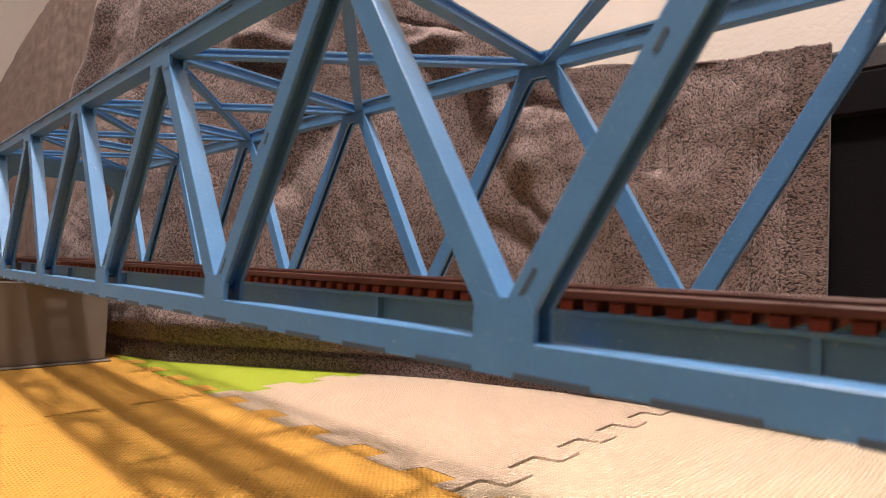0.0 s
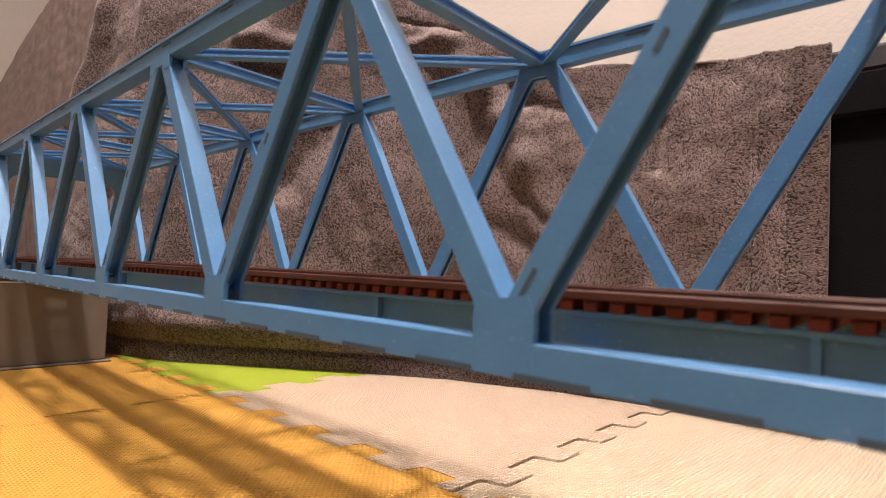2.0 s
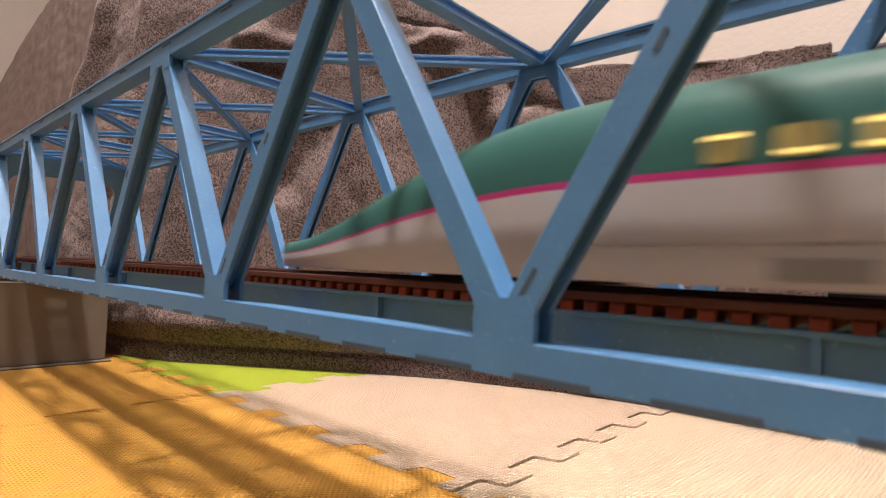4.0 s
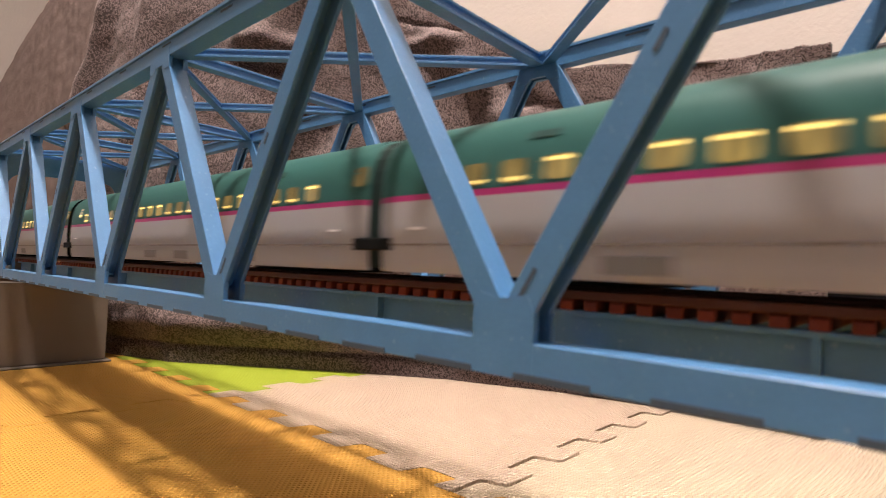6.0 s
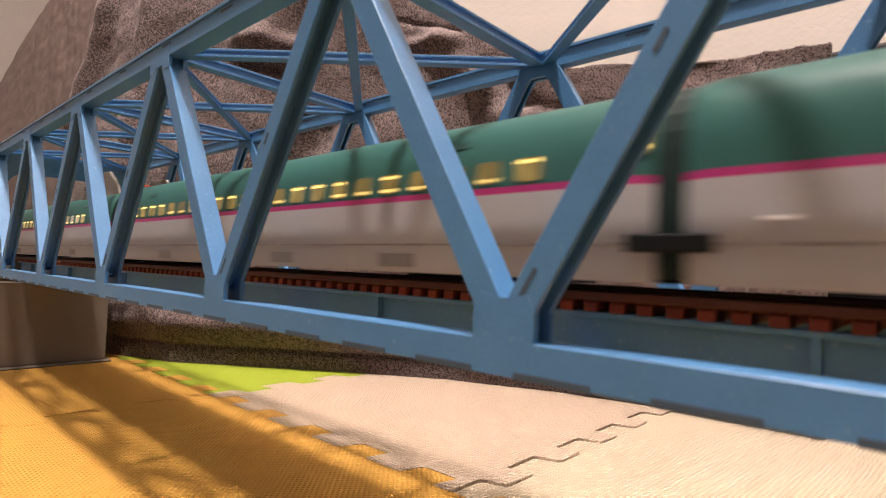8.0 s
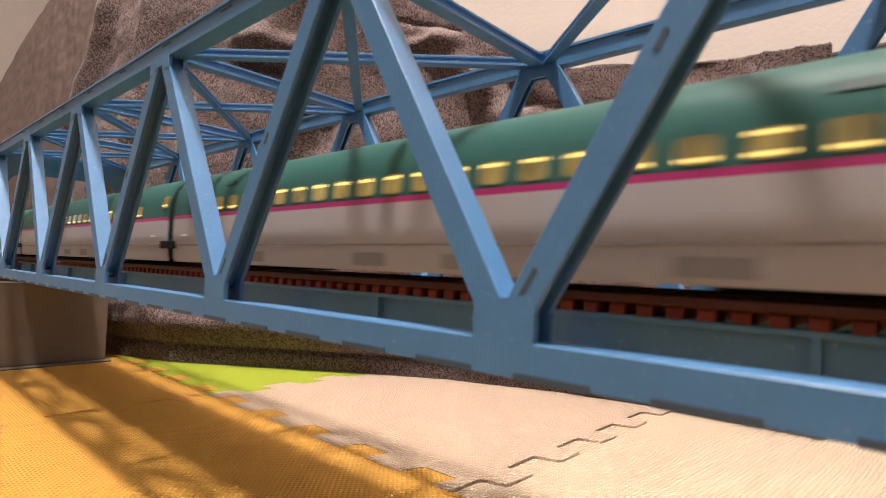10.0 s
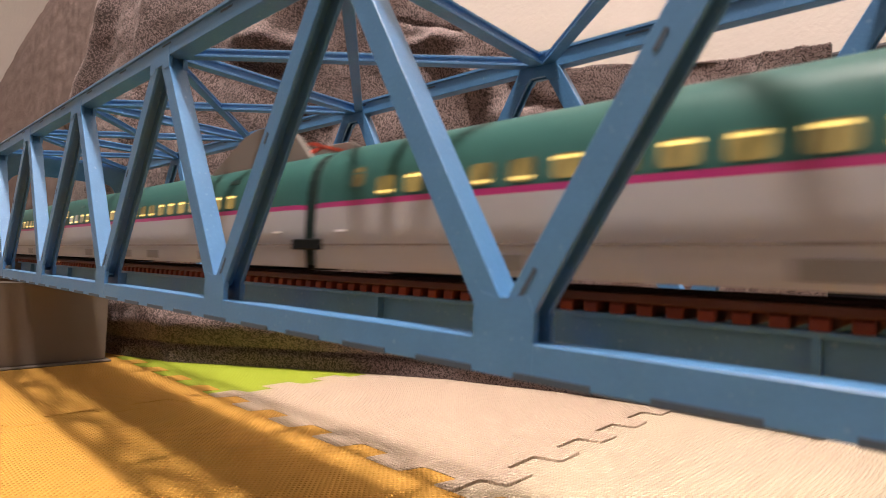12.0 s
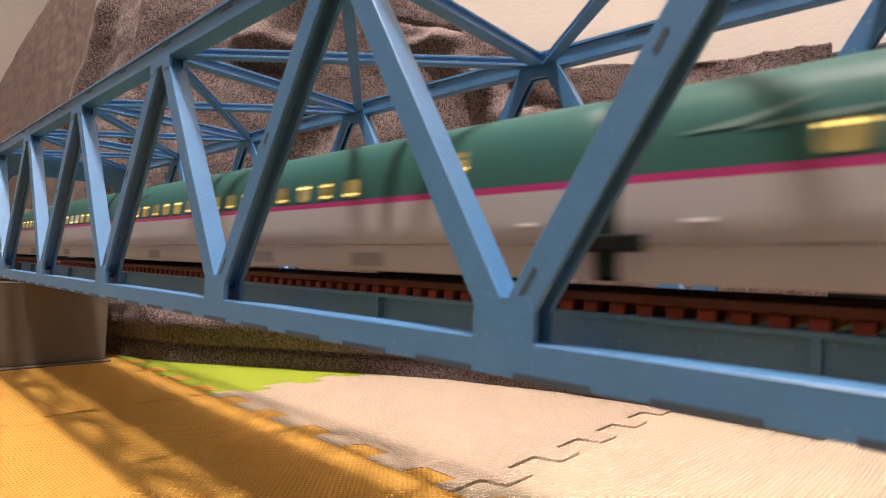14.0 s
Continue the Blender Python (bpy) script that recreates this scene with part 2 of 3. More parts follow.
def mat_tile(cx, cy, material, label, top_z=0.0):
    """A mat with its top at top_z, between (cx, cy) and (cx + TILE, cy + TILE)."""
    e, d = tile_outline(0.16)
    ev, d = tile_outline(0.295)
    g = 0.00035
    h = d / 2
    ring = [(cx - h, cy - h)] + [(cx + a, cy + b) for a, b in e] + [(cx + TILE - h, cy - h)] + [(cx + TILE + b, cy + a) for a, b in ev]
    ring += [(cx + TILE - h, cy + TILE - h)] + [(cx + a, cy + TILE + b) for a, b in reversed(e)] + [(cx - h, cy + TILE - h)] + [(cx + b, cy + a) for a, b in reversed(ev)]
    out = []
    for i, (x, y) in enumerate(ring):
        u = Vector((x - ring[i - 1][0], y - ring[i - 1][1])).normalized()
        w = Vector((ring[(i + 1) % len(ring)][0] - x, ring[(i + 1) % len(ring)][1] - y)).normalized()
        m = Vector((-u.y - w.y, u.x + w.x)).normalized()
        out.append((x + m.x * g, y + m.y * g))
    bm = bmesh.new()
    top = [bm.verts.new((x, y, top_z)) for x, y in out]
    low = [bm.verts.new((x, y, -0.012)) for x, y in out]
    f = bm.faces.new(top)
    bm.faces.new(low[::-1])
    n = len(out)
    for i in range(n):
        bm.faces.new((top[i], low[i], low[(i + 1) % n], top[(i + 1) % n]))
    bmesh.ops.bevel(bm, geom=[ed for ed in f.edges], offset=0.0003, segments=1, affect="EDGES")
    ob = part("play_mat", bm, material)
    return tagged(ob, label, "foam mat", "interlocking play mats on the floor")


for i in range(-6, 6):
    for j in range(-1, 2):
        cx, cy = TX + i * TILE, TY + j * TILE
        if cy + TILE > 0.78:
            continue
        if j < 0:
            mat_tile(cx, cy, M_MAT_Y, "orange interlocking foam play mat with a pimpled surface", -0.0004 * (i % 2))
        elif i < -1:
            mat_tile(cx, cy, M_MAT_G, "lime green interlocking foam play mat", -0.0005)
        else:
            mat_tile(cx, cy, M_MAT_W if i < 0 else M_MAT_P, "cream interlocking foam play mat with a pimpled surface" if i < 0 else "pale cream interlocking foam play mat with a pimpled surface", -0.0002 if i < 0 else -0.0018)


# ---- bridge ----
D = 0.060                      # depth of a truss member, in panels
H1, H2 = 0.799, 0.850          # lower and upper edge of the top chord
CB = 0.057                     # height of the bottom chord
W_IN = 0.851                   # from the near truss's front face to the far truss's inner face
NB = 5                         # panels on either side of the middle node
bridge = thing("truss_bridge", "long blue painted model railway truss bridge on grey piers", "bridge", at=(0, 0, ZB))


def channel(p, q, w, d):
    """A member of the truss: a channel w wide and d deep (in y), closed on its upper side and open below."""
    t = 0.011 * U
    p, q = Vector(p), Vector(q)
    l = (q - p).normalized()
    up = Vector((0, 0, 1))
    up = (up - up.dot(l) * l).normalized()
    a, b = w / 2, d / 2
    o = [(a, -b), (a, b), (-a, b), (-a, b - t), (a - 1.6 * t, b - t), (a - 1.6 * t, -b + t), (-a, -b + t), (-a, -b)]
    return profile_bar(p, q, up, o)


def tube(p, q, h, d, closed=False):
    """An open-bottomed chord, h high and d deep."""
    t = 0.012 * U
    a, b = h / 2, d / 2
    if closed:
        return profile_bar(p, q, (0, 0, 1), [(a, -b), (a, b), (-a, b), (-a, -b)])
    return profile_bar(p, q, (0, 0, 1), [(a, -b), (a, b), (-a, b), (-a, b - t), (-a + t, b - t), (-a + t, b - 1.4 * t), (a - t, b - 1.4 * t), (a - t, -b + 1.4 * t), (-a + t, -b + 1.4 * t), (-a + t, -b + t), (-a, -b + t), (-a, -b)])


def ibeam(p, q, h, w_low, w_top, t=0.009 * U):
    """An I-shaped bar; h high, with flanges of two widths."""
    a = h / 2
    lo, tp, k = w_low / 2, w_top / 2, t / 2
    return profile_bar(p, q, (0, 0, 1), [(-a, -lo), (-a, lo), (-a + t, lo), (-a + t, k), (a - t, k), (a - t, tp), (a, tp), (a, -tp), (a - t, -tp), (a - t, -k), (-a + t, -k), (-a + t, -lo)])


def L3(x, y, z):
    return (x * U, y * U, z * U)


def truss(y0, D, top_in, slots=True):
    """One side of the bridge; y0: its outer or inner face towards the camera."""
    ym = y0 + D / 2
    xe = NB
    # chords
    xt = xe - 0.5
    chord = part("bottom_chord", tube(L3(-xe - 0.06, ym, -CB / 2), L3(xe + 0.06, ym, -CB / 2), CB * U, D * U), M_BLUE, bridge)
    top = part("top_chord", tube(L3(-xt - 0.05, ym, (H1 + H2) / 2), L3(xt + 0.05, ym, (H1 + H2) / 2), (H2 - H1) * U, D * U, True), M_BLUE, bridge)
    part("cover_plate", box(L3(-xt - 0.05, y0 - 0.006, H2 + 0.0005), L3(xt + 0.05, y0 + D + 0.006, H2 + 0.010)), M_BLUE, top)
    # joint tabs along the chords
    x = -xe + 0.08
    i = 0
    while x < xe - 0.1:
        ln = 0.13
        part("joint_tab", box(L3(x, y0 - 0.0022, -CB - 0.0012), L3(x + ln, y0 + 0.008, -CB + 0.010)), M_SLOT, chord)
        if i % 2 == 0 and abs(x) < xt - 0.2:
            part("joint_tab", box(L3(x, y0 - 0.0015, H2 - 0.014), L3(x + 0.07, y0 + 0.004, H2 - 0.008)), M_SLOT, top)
        x += 0.215
        i += 1
    # diagonals
    w = 0.054
    for k in range(-NB, NB):
        xb0, xt0, xb1 = k, k + 0.5, k + 1
        for xb, sg in ((xb0, 1), (xb1, -1)):
            end = (k == -NB and sg == 1) or (k == NB - 1 and sg == -1)
            a = L3(xb + sg * 0.010, ym, 0.02)
            b = L3(xt0 - sg * top_in, ym, H1 + 0.02)
            ob = part("end_post" if end else "diagonal", channel(a, b, (w + 0.012 if end else w) * U, D * U * 0.97), M_BLUE, bridge)
            # slot marks near the foot of the member: dark bars, slot shade as colour
            a, b = Vector(a), Vector(b)
            if not end and sg > 0:
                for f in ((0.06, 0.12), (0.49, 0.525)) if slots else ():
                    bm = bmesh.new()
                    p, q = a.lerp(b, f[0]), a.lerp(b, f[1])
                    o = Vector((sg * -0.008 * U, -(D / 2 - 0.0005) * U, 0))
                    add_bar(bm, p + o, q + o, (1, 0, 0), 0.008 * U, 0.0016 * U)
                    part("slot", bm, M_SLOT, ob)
    # gussets
    for k in range(-NB, NB + 1):
        bm = bmesh.new()
        g = 0.059
        add_prism(bm, [(a * U, b * U) for a, b in ((k - g, -CB), (k + g, -CB), (k + g, 0.045), (k + 0.045, 0.075), (k + 0.018, 0.068), (k - 0.018, 0.068), (k - 0.045, 0.075), (k - g, 0.045))],
                  (y0 - 0.0008) * U, (y0 + 0.013) * U)
        part("gusset", bm, M_BLUE, bridge)
        bm = bmesh.new()
        add_prism(bm, [(a * U, b * U) for a, b in ((k - g, -CB), (k + g, -CB), (k + g, 0.045), (k - g, 0.045))], (y0 + D - 0.013) * U, (y0 + D + 0.002) * U)
        part("gusset", bm, M_BLUE, bridge)
        if k < NB:
            kt = k + 0.5
            g = 0.080
            bm = bmesh.new()
            out = [(a * U, b * U) for a, b in ((kt - g, H2), (kt - g, H1 + 0.01), (kt - 0.085, H1 - 0.040), (kt - 0.042, H1 - 0.040), (kt - 0.030, H1 - 0.024), (kt + 0.030, H1 - 0.024), (kt + 0.042, H1 - 0.040), (kt + 0.085, H1 - 0.040), (kt + g, H1 + 0.01), (kt + g, H2))]
            add_prism(bm, out, (y0 - 0.0008) * U, (y0 + 0.013) * U)
            part("gusset", bm, M_BLUE, bridge)
            bm = bmesh.new()
            add_prism(bm, out, (y0 + D - 0.013) * U, (y0 + D + 0.002) * U)
            part("gusset", bm, M_BLUE, bridge)


truss(0.0, D, 0.018)
truss(W_IN, 0.040, 0.040, False)


def tee(p, q, h, wd):
    return ibeam(p, q, h, wd, wd * 0.55)


def bracing():
    zt = H1 + 0.036
    for k in range(-NB, NB):
        x = k + 0.5
        part("top_strut", tee(L3(x, D, zt), L3(x, W_IN, zt), 0.044 * U, 0.045 * U), M_BLUE, bridge)
        if k < NB - 1:
            part("cross_brace", tee(L3(x + 0.03, D - 0.01, zt - 0.002), L3(x + 0.97, W_IN + 0.01, zt - 0.002), 0.034 * U, 0.036 * U), M_BLUE, bridge)
            part("cross_brace", tee(L3(x + 0.97, D - 0.01, zt - 0.005), L3(x + 0.03, W_IN + 0.01, zt - 0.005), 0.034 * U, 0.036 * U), M_BLUE, bridge)
    for k in range(-NB, NB + 1):
        part("floor_beam", box(L3(k - 0.026, D, -CB + 0.004), L3(k + 0.026, W_IN, -0.046)), M_BLUE, bridge)
    # stringers under the track, with stiffeners
    for y, sg in ((0.302, -1), (0.578, 1)):
        st = part("stringer", ibeam(L3(-NB - 0.05, y, -0.011), L3(NB + 0.05, y, -0.011), 0.097 * U, 0.050 * U, 0.062 * U, 0.010 * U), M_BLUE, bridge)
        for i in range(-2 * NB + 1, 2 * NB, 2):
            x = i * 0.5 - 0.12
            part("stiffener", box(L3(x - 0.006, y - 0.027, -0.052), L3(x + 0.006, y + 0.027, 0.0270)), M_BLUE, st)
    # portal frames at the ends
    for sg in (-1, 1):
        bm = bmesh.new()
        n = 10
        ya, yb, r = D, W_IN, 0.10
        zt0, leg = H1 + 0.03, 0.035
        zo = H1 - 0.10
        out_pts = [(ya, zt0), (yb, zt0), (yb, 0.15)]
        inner = [(yb - leg * 0.5, 0.15), (yb - leg, zo - 0.2)]
        for i in range(n + 1):
            a = math.pi / 2 * i / n
            inner.append((yb - leg - r + r * math.cos(a), zo - r + r * math.sin(a)))
        for i in range(n + 1):
            a = math.pi / 2 + math.pi / 2 * i / n
            inner.append((ya + leg + r + r * math.cos(a), zo - r + r * math.sin(a)))
        inner += [(ya + leg, zo - 0.2), (ya + leg * 0.5, 0.15)]
        loop = out_pts + inner + [(ya, 0.15)]

        def px(z, o):
            return sg * (NB - 0.5 + 0.5 * (H1 - z) / H1 - 0.012 + o)

        a = [bm.verts.new(L3(px(z, 0), y, z)) for y, z in loop]
        b = [bm.verts.new(L3(px(z, 0.014), y, z)) for y, z in loop]
        bm.faces.new(a)
        bm.faces.new(b[::-1])
        m = len(loop)
        for i in range(m):
            bm.faces.new((a[i], b[i], b[(i + 1) % m], a[(i + 1) % m]))
        part("portal_frame", bm, M_BLUE, bridge)


bracing()


# ---- piers ----
def pier(x, label):
    """x: the middle, in panels."""
    p = thing("bridge_pier", label, "pier", "bridge piers", at=(x * U, 0.45 * U, 0))
    bm = bmesh.new()
    add_box(bm, (-0.20 * U, -0.435 * U, 0.018 * U), (0.20 * U, 0.435 * U, ZB - 0.13 * U))
    bevel(bm, 0.0012, 2)
    part("shaft", bm, M_PIER, p)
    part("base_plate", box((-0.25 * U, -0.47 * U, 0.0), (0.25 * U, 0.47 * U, 0.018 * U), 0.0008), M_PIER, p)
    for y in (-0.42, 0.42):
        part("bearing", box((-0.10 * U, (y - 0.05) * U, ZB - 0.13 * U), (0.10 * U, (y + 0.05) * U, ZB - CB * U - 0.0003), 0.0004), M_BLACK, p)


pier(-5.03, "grey plastic pier under the end of the blue bridge")
pier(5.03, "grey plastic pier under the end of the blue bridge")


# ---- track ----
YC = 0.44                      # middle of the track, in panels
RAIL_Z = 0.086
track = thing("railway_track", "brown model railway track with red-brown sleepers on the bridge", "railway track", at=(0, 0, ZB))
XA, XB = -27.6, 42.0
for y in (YC - 0.095, YC + 0.095):
    part("rail", ibeam(L3(XA, y, 0.0715), L3(XB, y, 0.0715), 0.029 * U, 0.052 * U, 0.030 * U, 0.008 * U), M_RAIL, track)
for y in (YC - 0.153, YC + 0.153):
    part("side_strip", box(L3(XA, y - 0.026, 0.0605), L3(XB, y + 0.026, 0.078), 0.0003), M_RAIL, track)
sl = bmesh.new()
for ring in ((-0.0140, 0.0140),):
    prof = [(-0.174, 0.038), (0.174, 0.038), (0.174, 0.056), (0.168, 0.060), (-0.168, 0.060), (-0.174, 0.056)]
    lo_v = [sl.verts.new(L3(ring[0], y, z)) for y, z in prof]
    hi_v = [sl.verts.new(L3(ring[1], y, z)) for y, z in prof]
    sl.faces.new(lo_v)
    sl.faces.new(hi_v[::-1])
    for i in range(6):
        sl.faces.new((lo_v[i], hi_v[i], hi_v[(i + 1) % 6], lo_v[(i + 1) % 6]))
bevel(sl, 0.0002)
s0 = part("sleeper", sl, M_SLEEPER, track)
s0.location = L3(-5.0, YC, 0)
SP = 0.0528
for i in range(1, 190):
    s = new("sleeper", s0.data)
    s.parent = track
    s.location = L3(-5.0 + i * SP, YC, 0)
bm = bmesh.new()
x = 5.06
while x < XB:
    add_box(bm, L3(x - 0.0140, YC - 0.174, 0.038), L3(x + 0.0140, YC + 0.174, 0.060))
    x += SP
x = -5.06
while x > XA:
    add_box(bm, L3(x - 0.0140, YC - 0.174, 0.038), L3(x + 0.0140, YC + 0.174, 0.060))
    x -= SP
tagged(part("far_sleepers", bm, M_SLEEPER, track), kind="stuff")

# plain approach spans beyond the bridge
for sg in (-1, 1):
    v = thing("approach_viaduct", "plain grey track slab on grey piers beyond the bridge", "viaduct")
    xa, xb = (5.12, XB) if sg > 0 else (XA, -5.12)
    part("slab", box(L3(xa, YC - 0.3, -0.09), L3(xb, YC + 0.3, 0.0375)), M_PIER, v).location = (0, 0, ZB)
    x = 9.0
    while x < abs(xb if sg > 0 else xa):
        part("post", box(((sg * x - 0.15) * U, (YC - 0.22) * U, 0), ((sg * x + 0.15) * U, (YC + 0.22) * U, ZB - 0.091 * U)), M_PIER, v)
        x += 5.0


# ---- train ----
PITCH_CAR = 2.85
GAP = 0.052
CAR = PITCH_CAR - GAP
SKIRT = 0.098
SECT = [(0.204, SKIRT), (0.209, 0.125), (0.212, 0.165), (0.2145, 0.171), (0.216, 0.22), (0.215, 0.274), (0.2145, 0.289), (0.212, 0.33), (0.207, 0.365), (0.196, 0.40), (0.178, 0.43), (0.150, 0.455), (0.11, 0.470), (0.06, 0.477), (0.0, 0.479)]
I_WHITE, I_PINK = 5, 6


def half(z):
    for (a, za), (b, zb) in zip(SECT, SECT[1:]):
        if za <= z <= zb:
            return a + (b - a) * (z - za) / (zb - za)
    return 0.1


def nose_shape(u):
    """Scale of width and height at u from tip (0) to full section (1)."""
    return (0.42 + 0.58 * math.sin(min(1, u * 1.05) * math.pi / 2) ** 0.8, 0.24 + 0.76 * (0.5 - 0.5 * math.cos(math.pi * min(1, u) ** 0.95)))


def strip(i0, i1, stations, close=False):
    """Both sides of the shell between two rows of the section, along the stations (x, width scale, height scale)."""
    bm = bmesh.new()
    rows = SECT[i0:i1 + 1]
    full = [(-w, z) for w, z in rows] + ([(w, z) for w, z in reversed(rows)] if close else [])
    sides = [full] if close else [[(-w, z) for w, z in rows], [(w, z) for w, z in rows]]
    for side in sides:
        prev = None
        for x, sw, sh in stations:
            cur = [bm.verts.new(L3(x, w * sw, SKIRT + (z - SKIRT) * sh)) for w, z in side]
            if prev:
                for a in range(len(cur) - 1):
                    if (prev[a].co - prev[a + 1].co).length + (cur[a].co - cur[a + 1].co).length > 1e-7:
                        bm.faces.new((prev[a], cur[a], cur[a + 1], prev[a + 1]))
            prev = cur
    bmesh.ops.remove_doubles(bm, verts=bm.verts, dist=1e-6)
    return bm


def end_cap(x, z0=SKIRT, inset=0.97):
    bm = bmesh.new()
    pts = [(-w * inset, z) for w, z in SECT] + [(w * inset, z) for w, z in reversed(SECT[:-1])]
    f = bm.faces.new([bm.verts.new(L3(x, y, z)) for y, z in pts])
    r = bmesh.ops.extrude_face_region(bm, geom=[f])
    for e in r["geom"]:
        if isinstance(e, bmesh.types.BMVert):
            e.co.x += 0.006 * U
    return bm


# first and last window, their spacing, and the middles of the door windows, by kind of car
WINDOWS = {"mid": (0.28, 2.54, 0.106, (0.20, 2.76)), "late_door": (0.53, 2.53, 0.106, (0.40, 2.76)), "pantograph": (0.28, 2.35, 0.106, (0.20, 2.55)),
           "first_class": (0.30, 2.06, 0.116, (0.20, 2.46)), "head": (1.45, 2.53, 0.106, (2.76,)), "tail": (0.30, 1.40, 0.130, ())}


def train_car(kind):
    """kind: mid, pantograph, head or tail. x = 0 is the leading end, the car reaches to +CAR."""
    names = {"mid": "green and white bullet train passenger car with lit windows", "pantograph": "green and white bullet train car with grey roof shields",
             "head": "leading green and white bullet train car with a long nose", "tail": "rear green and white bullet train car with a pale side emblem"}
    names["late_door"] = names["first_class"] = names["mid"]
    c = thing("train_car", names[kind], "train car", "cars of the bullet train")
    g0 = GAP / 2
    if kind == "head":
        st = [(g0 - 0.03, 0.02, 0.12), (g0 - 0.025, 0.2, 0.18), (g0 - 0.012, 0.34, 0.22)] + [(g0 + 1.25 * u, *nose_shape(u)) for u in [i / 16 for i in range(17)]] + [(g0 + CAR, 1, 1)]
    elif kind == "tail":
        st = [(g0, 1, 1)] + [(g0 + CAR - 1.25 * u, *nose_shape(u)) for u in [i / 16 for i in range(16, -1, -1)]] + [(g0 + CAR + 0.012, 0.34, 0.22), (g0 + CAR + 0.025, 0.2, 0.18), (g0 + CAR + 0.03, 0.02, 0.12)]
    else:
        st = [(g0, 0.955, 0.985), (g0 + 0.02, 0.99, 0.998), (g0 + 0.05, 1, 1), (g0 + CAR - 0.05, 1, 1), (g0 + CAR - 0.02, 0.99, 0.998), (g0 + CAR, 0.955, 0.985)]
    part("lower_body", strip(0, I_WHITE, st), M_WHITE, c, "glossy white lower body side", True)
    part("stripe", strip(I_WHITE, I_PINK, st), M_PINK, c, "thin magenta stripe", False)
    part("upper_body", strip(I_PINK, len(SECT) - 1, st, True), M_GREEN, c, "glossy dark green upper body and roof", True)
    part("end_wall", end_cap(g0 + CAR - 0.02 if kind != "tail" else g0 + 0.014), M_BLACK, c)
    if kind not in ("head", "tail"):
        part("end_wall", end_cap(g0 + 0.014), M_BLACK, c)
    # seam between side and skirt
    x0, x1 = (1.2, CAR) if kind == "head" else ((0.02, CAR - 1.2) if kind == "tail" else (0.02, CAR - 0.02))
    for s in (-1, 1):
        bm = bmesh.new()
        add_box(bm, L3(g0 + x0, s * 0.2125 - 0.002, 0.164), L3(g0 + x1, s * 0.2125 + 0.002, 0.169))
        part("skirt_seam", bm, M_GREY, c)
    # windows: the row by the seats, and the higher ones in the doors
    first, last, step, doors = WINDOWS[kind]
    xs = [(first + i * step, 0.066, 0.297, 0.347) for i in range(int((last - first) / step) + 1)]
    xs += [(d - 0.025, 0.050, 0.326, 0.380) for d in doors]
    for s in (-1, 1):
        for x, ln, wz0, wz1 in xs:
            bm = bmesh.new()
            ya, yb = half(wz0), half(wz1)
            o = 0.0018
            n = 4
            loop = []
            r = 0.012
            for cx, cz, a0 in ((x + r, wz0 + r, 180), (x + ln - r, wz0 + r, 270), (x + ln - r, wz1 - r, 0), (x + r, wz1 - r, 90)):
                for i in range(n):
                    a = radians(a0 + 90 * i / (n - 1))
                    loop.append((cx + r * math.cos(a), cz + r * math.sin(a)))
            va = [bm.verts.new(L3(g0 + px, s * (ya + (yb - ya) * (pz - wz0) / (wz1 - wz0) + o), pz)) for px, pz in loop]
            vb = [bm.verts.new(L3(g0 + px, s * (ya + (yb - ya) * (pz - wz0) / (wz1 - wz0) - 0.004), pz)) for px, pz in loop]
            bm.faces.new(va)
            m = len(loop)
            for i in range(m):
                bm.faces.new((va[i], vb[i], vb[(i + 1) % m], va[(i + 1) % m]))
            part("window", bm, M_WINDOW, c)
        # skirt vents
        for x in (0.62, 1.22, 1.55, 2.08):
            if (kind == "head" and x < 1.3) or (kind == "tail" and x > CAR - 1.3):
                continue
            bm = bmesh.new()
            add_bar(bm, L3(g0 + x, s * 0.2072, 0.128), L3(g0 + x + 0.13, s * 0.2072, 0.128), (0, s * 0.1, 1), 0.034 * U, 0.006 * U)
            part("skirt_vent", bm, M_VENT, c)
        # pale bars beside the doors: highlights of the glossy side, put in as colour
        for x in ((0.14, CAR - 0.14) if kind != "tail" else (0.14,)):
            if kind == "head" and x < 1:
                continue
            bm = bmesh.new()
            add_box(bm, L3(g0 + x - 0.022, s * 0.2155 - 0.003, 0.203), L3(g0 + x + 0.022, s * 0.2155 + 0.003, 0.209))
            part("highlight_streak", bm, M_STREAK, c, "pale streak imitating a glossy highlight")
        # roof-edge dark panel
        for x in ((0.45, CAR - 0.5) if kind not in ("head", "tail") else ((CAR - 0.5,) if kind == "head" else (0.45,))):
            bm = bmesh.new()
            add_bar(bm, L3(g0 + x, s * 0.199, 0.395), L3(g0 + x + 0.07, s * 0.199, 0.395), (0, -s * 0.35, 1), 0.016 * U, 0.002 * U)
            part("side_display", bm, M_DISPLAY, c)
    # running gear
    for x in ((0.5, CAR - 0.45) if kind not in ("head", "tail") else (1.0, CAR - 0.6)):
        bm = bmesh.new()
        add_box(bm, L3(x - 0.20, -0.15, 0.088), L3(x + 0.20, 0.15, 0.15))
        bevel(bm, 0.0006)
        bo = part("bogie", bm, M_BLACK, c)
        for dx in (-0.14, 0.14):
            for y in (-0.095, 0.095):
                bm = bmesh.new()
                bmesh.ops.create_cone(bm, cap_ends=True, segments=20, radius1=0.050 * U, radius2=0.050 * U, depth=0.024 * U,
                                      matrix=Matrix.Translation(L3(x + dx, y, RAIL_Z + 0.051)) @ Euler((math.pi / 2, 0, 0)).to_matrix().to_4x4())
                part("wheel", bm, M_METAL, bo)
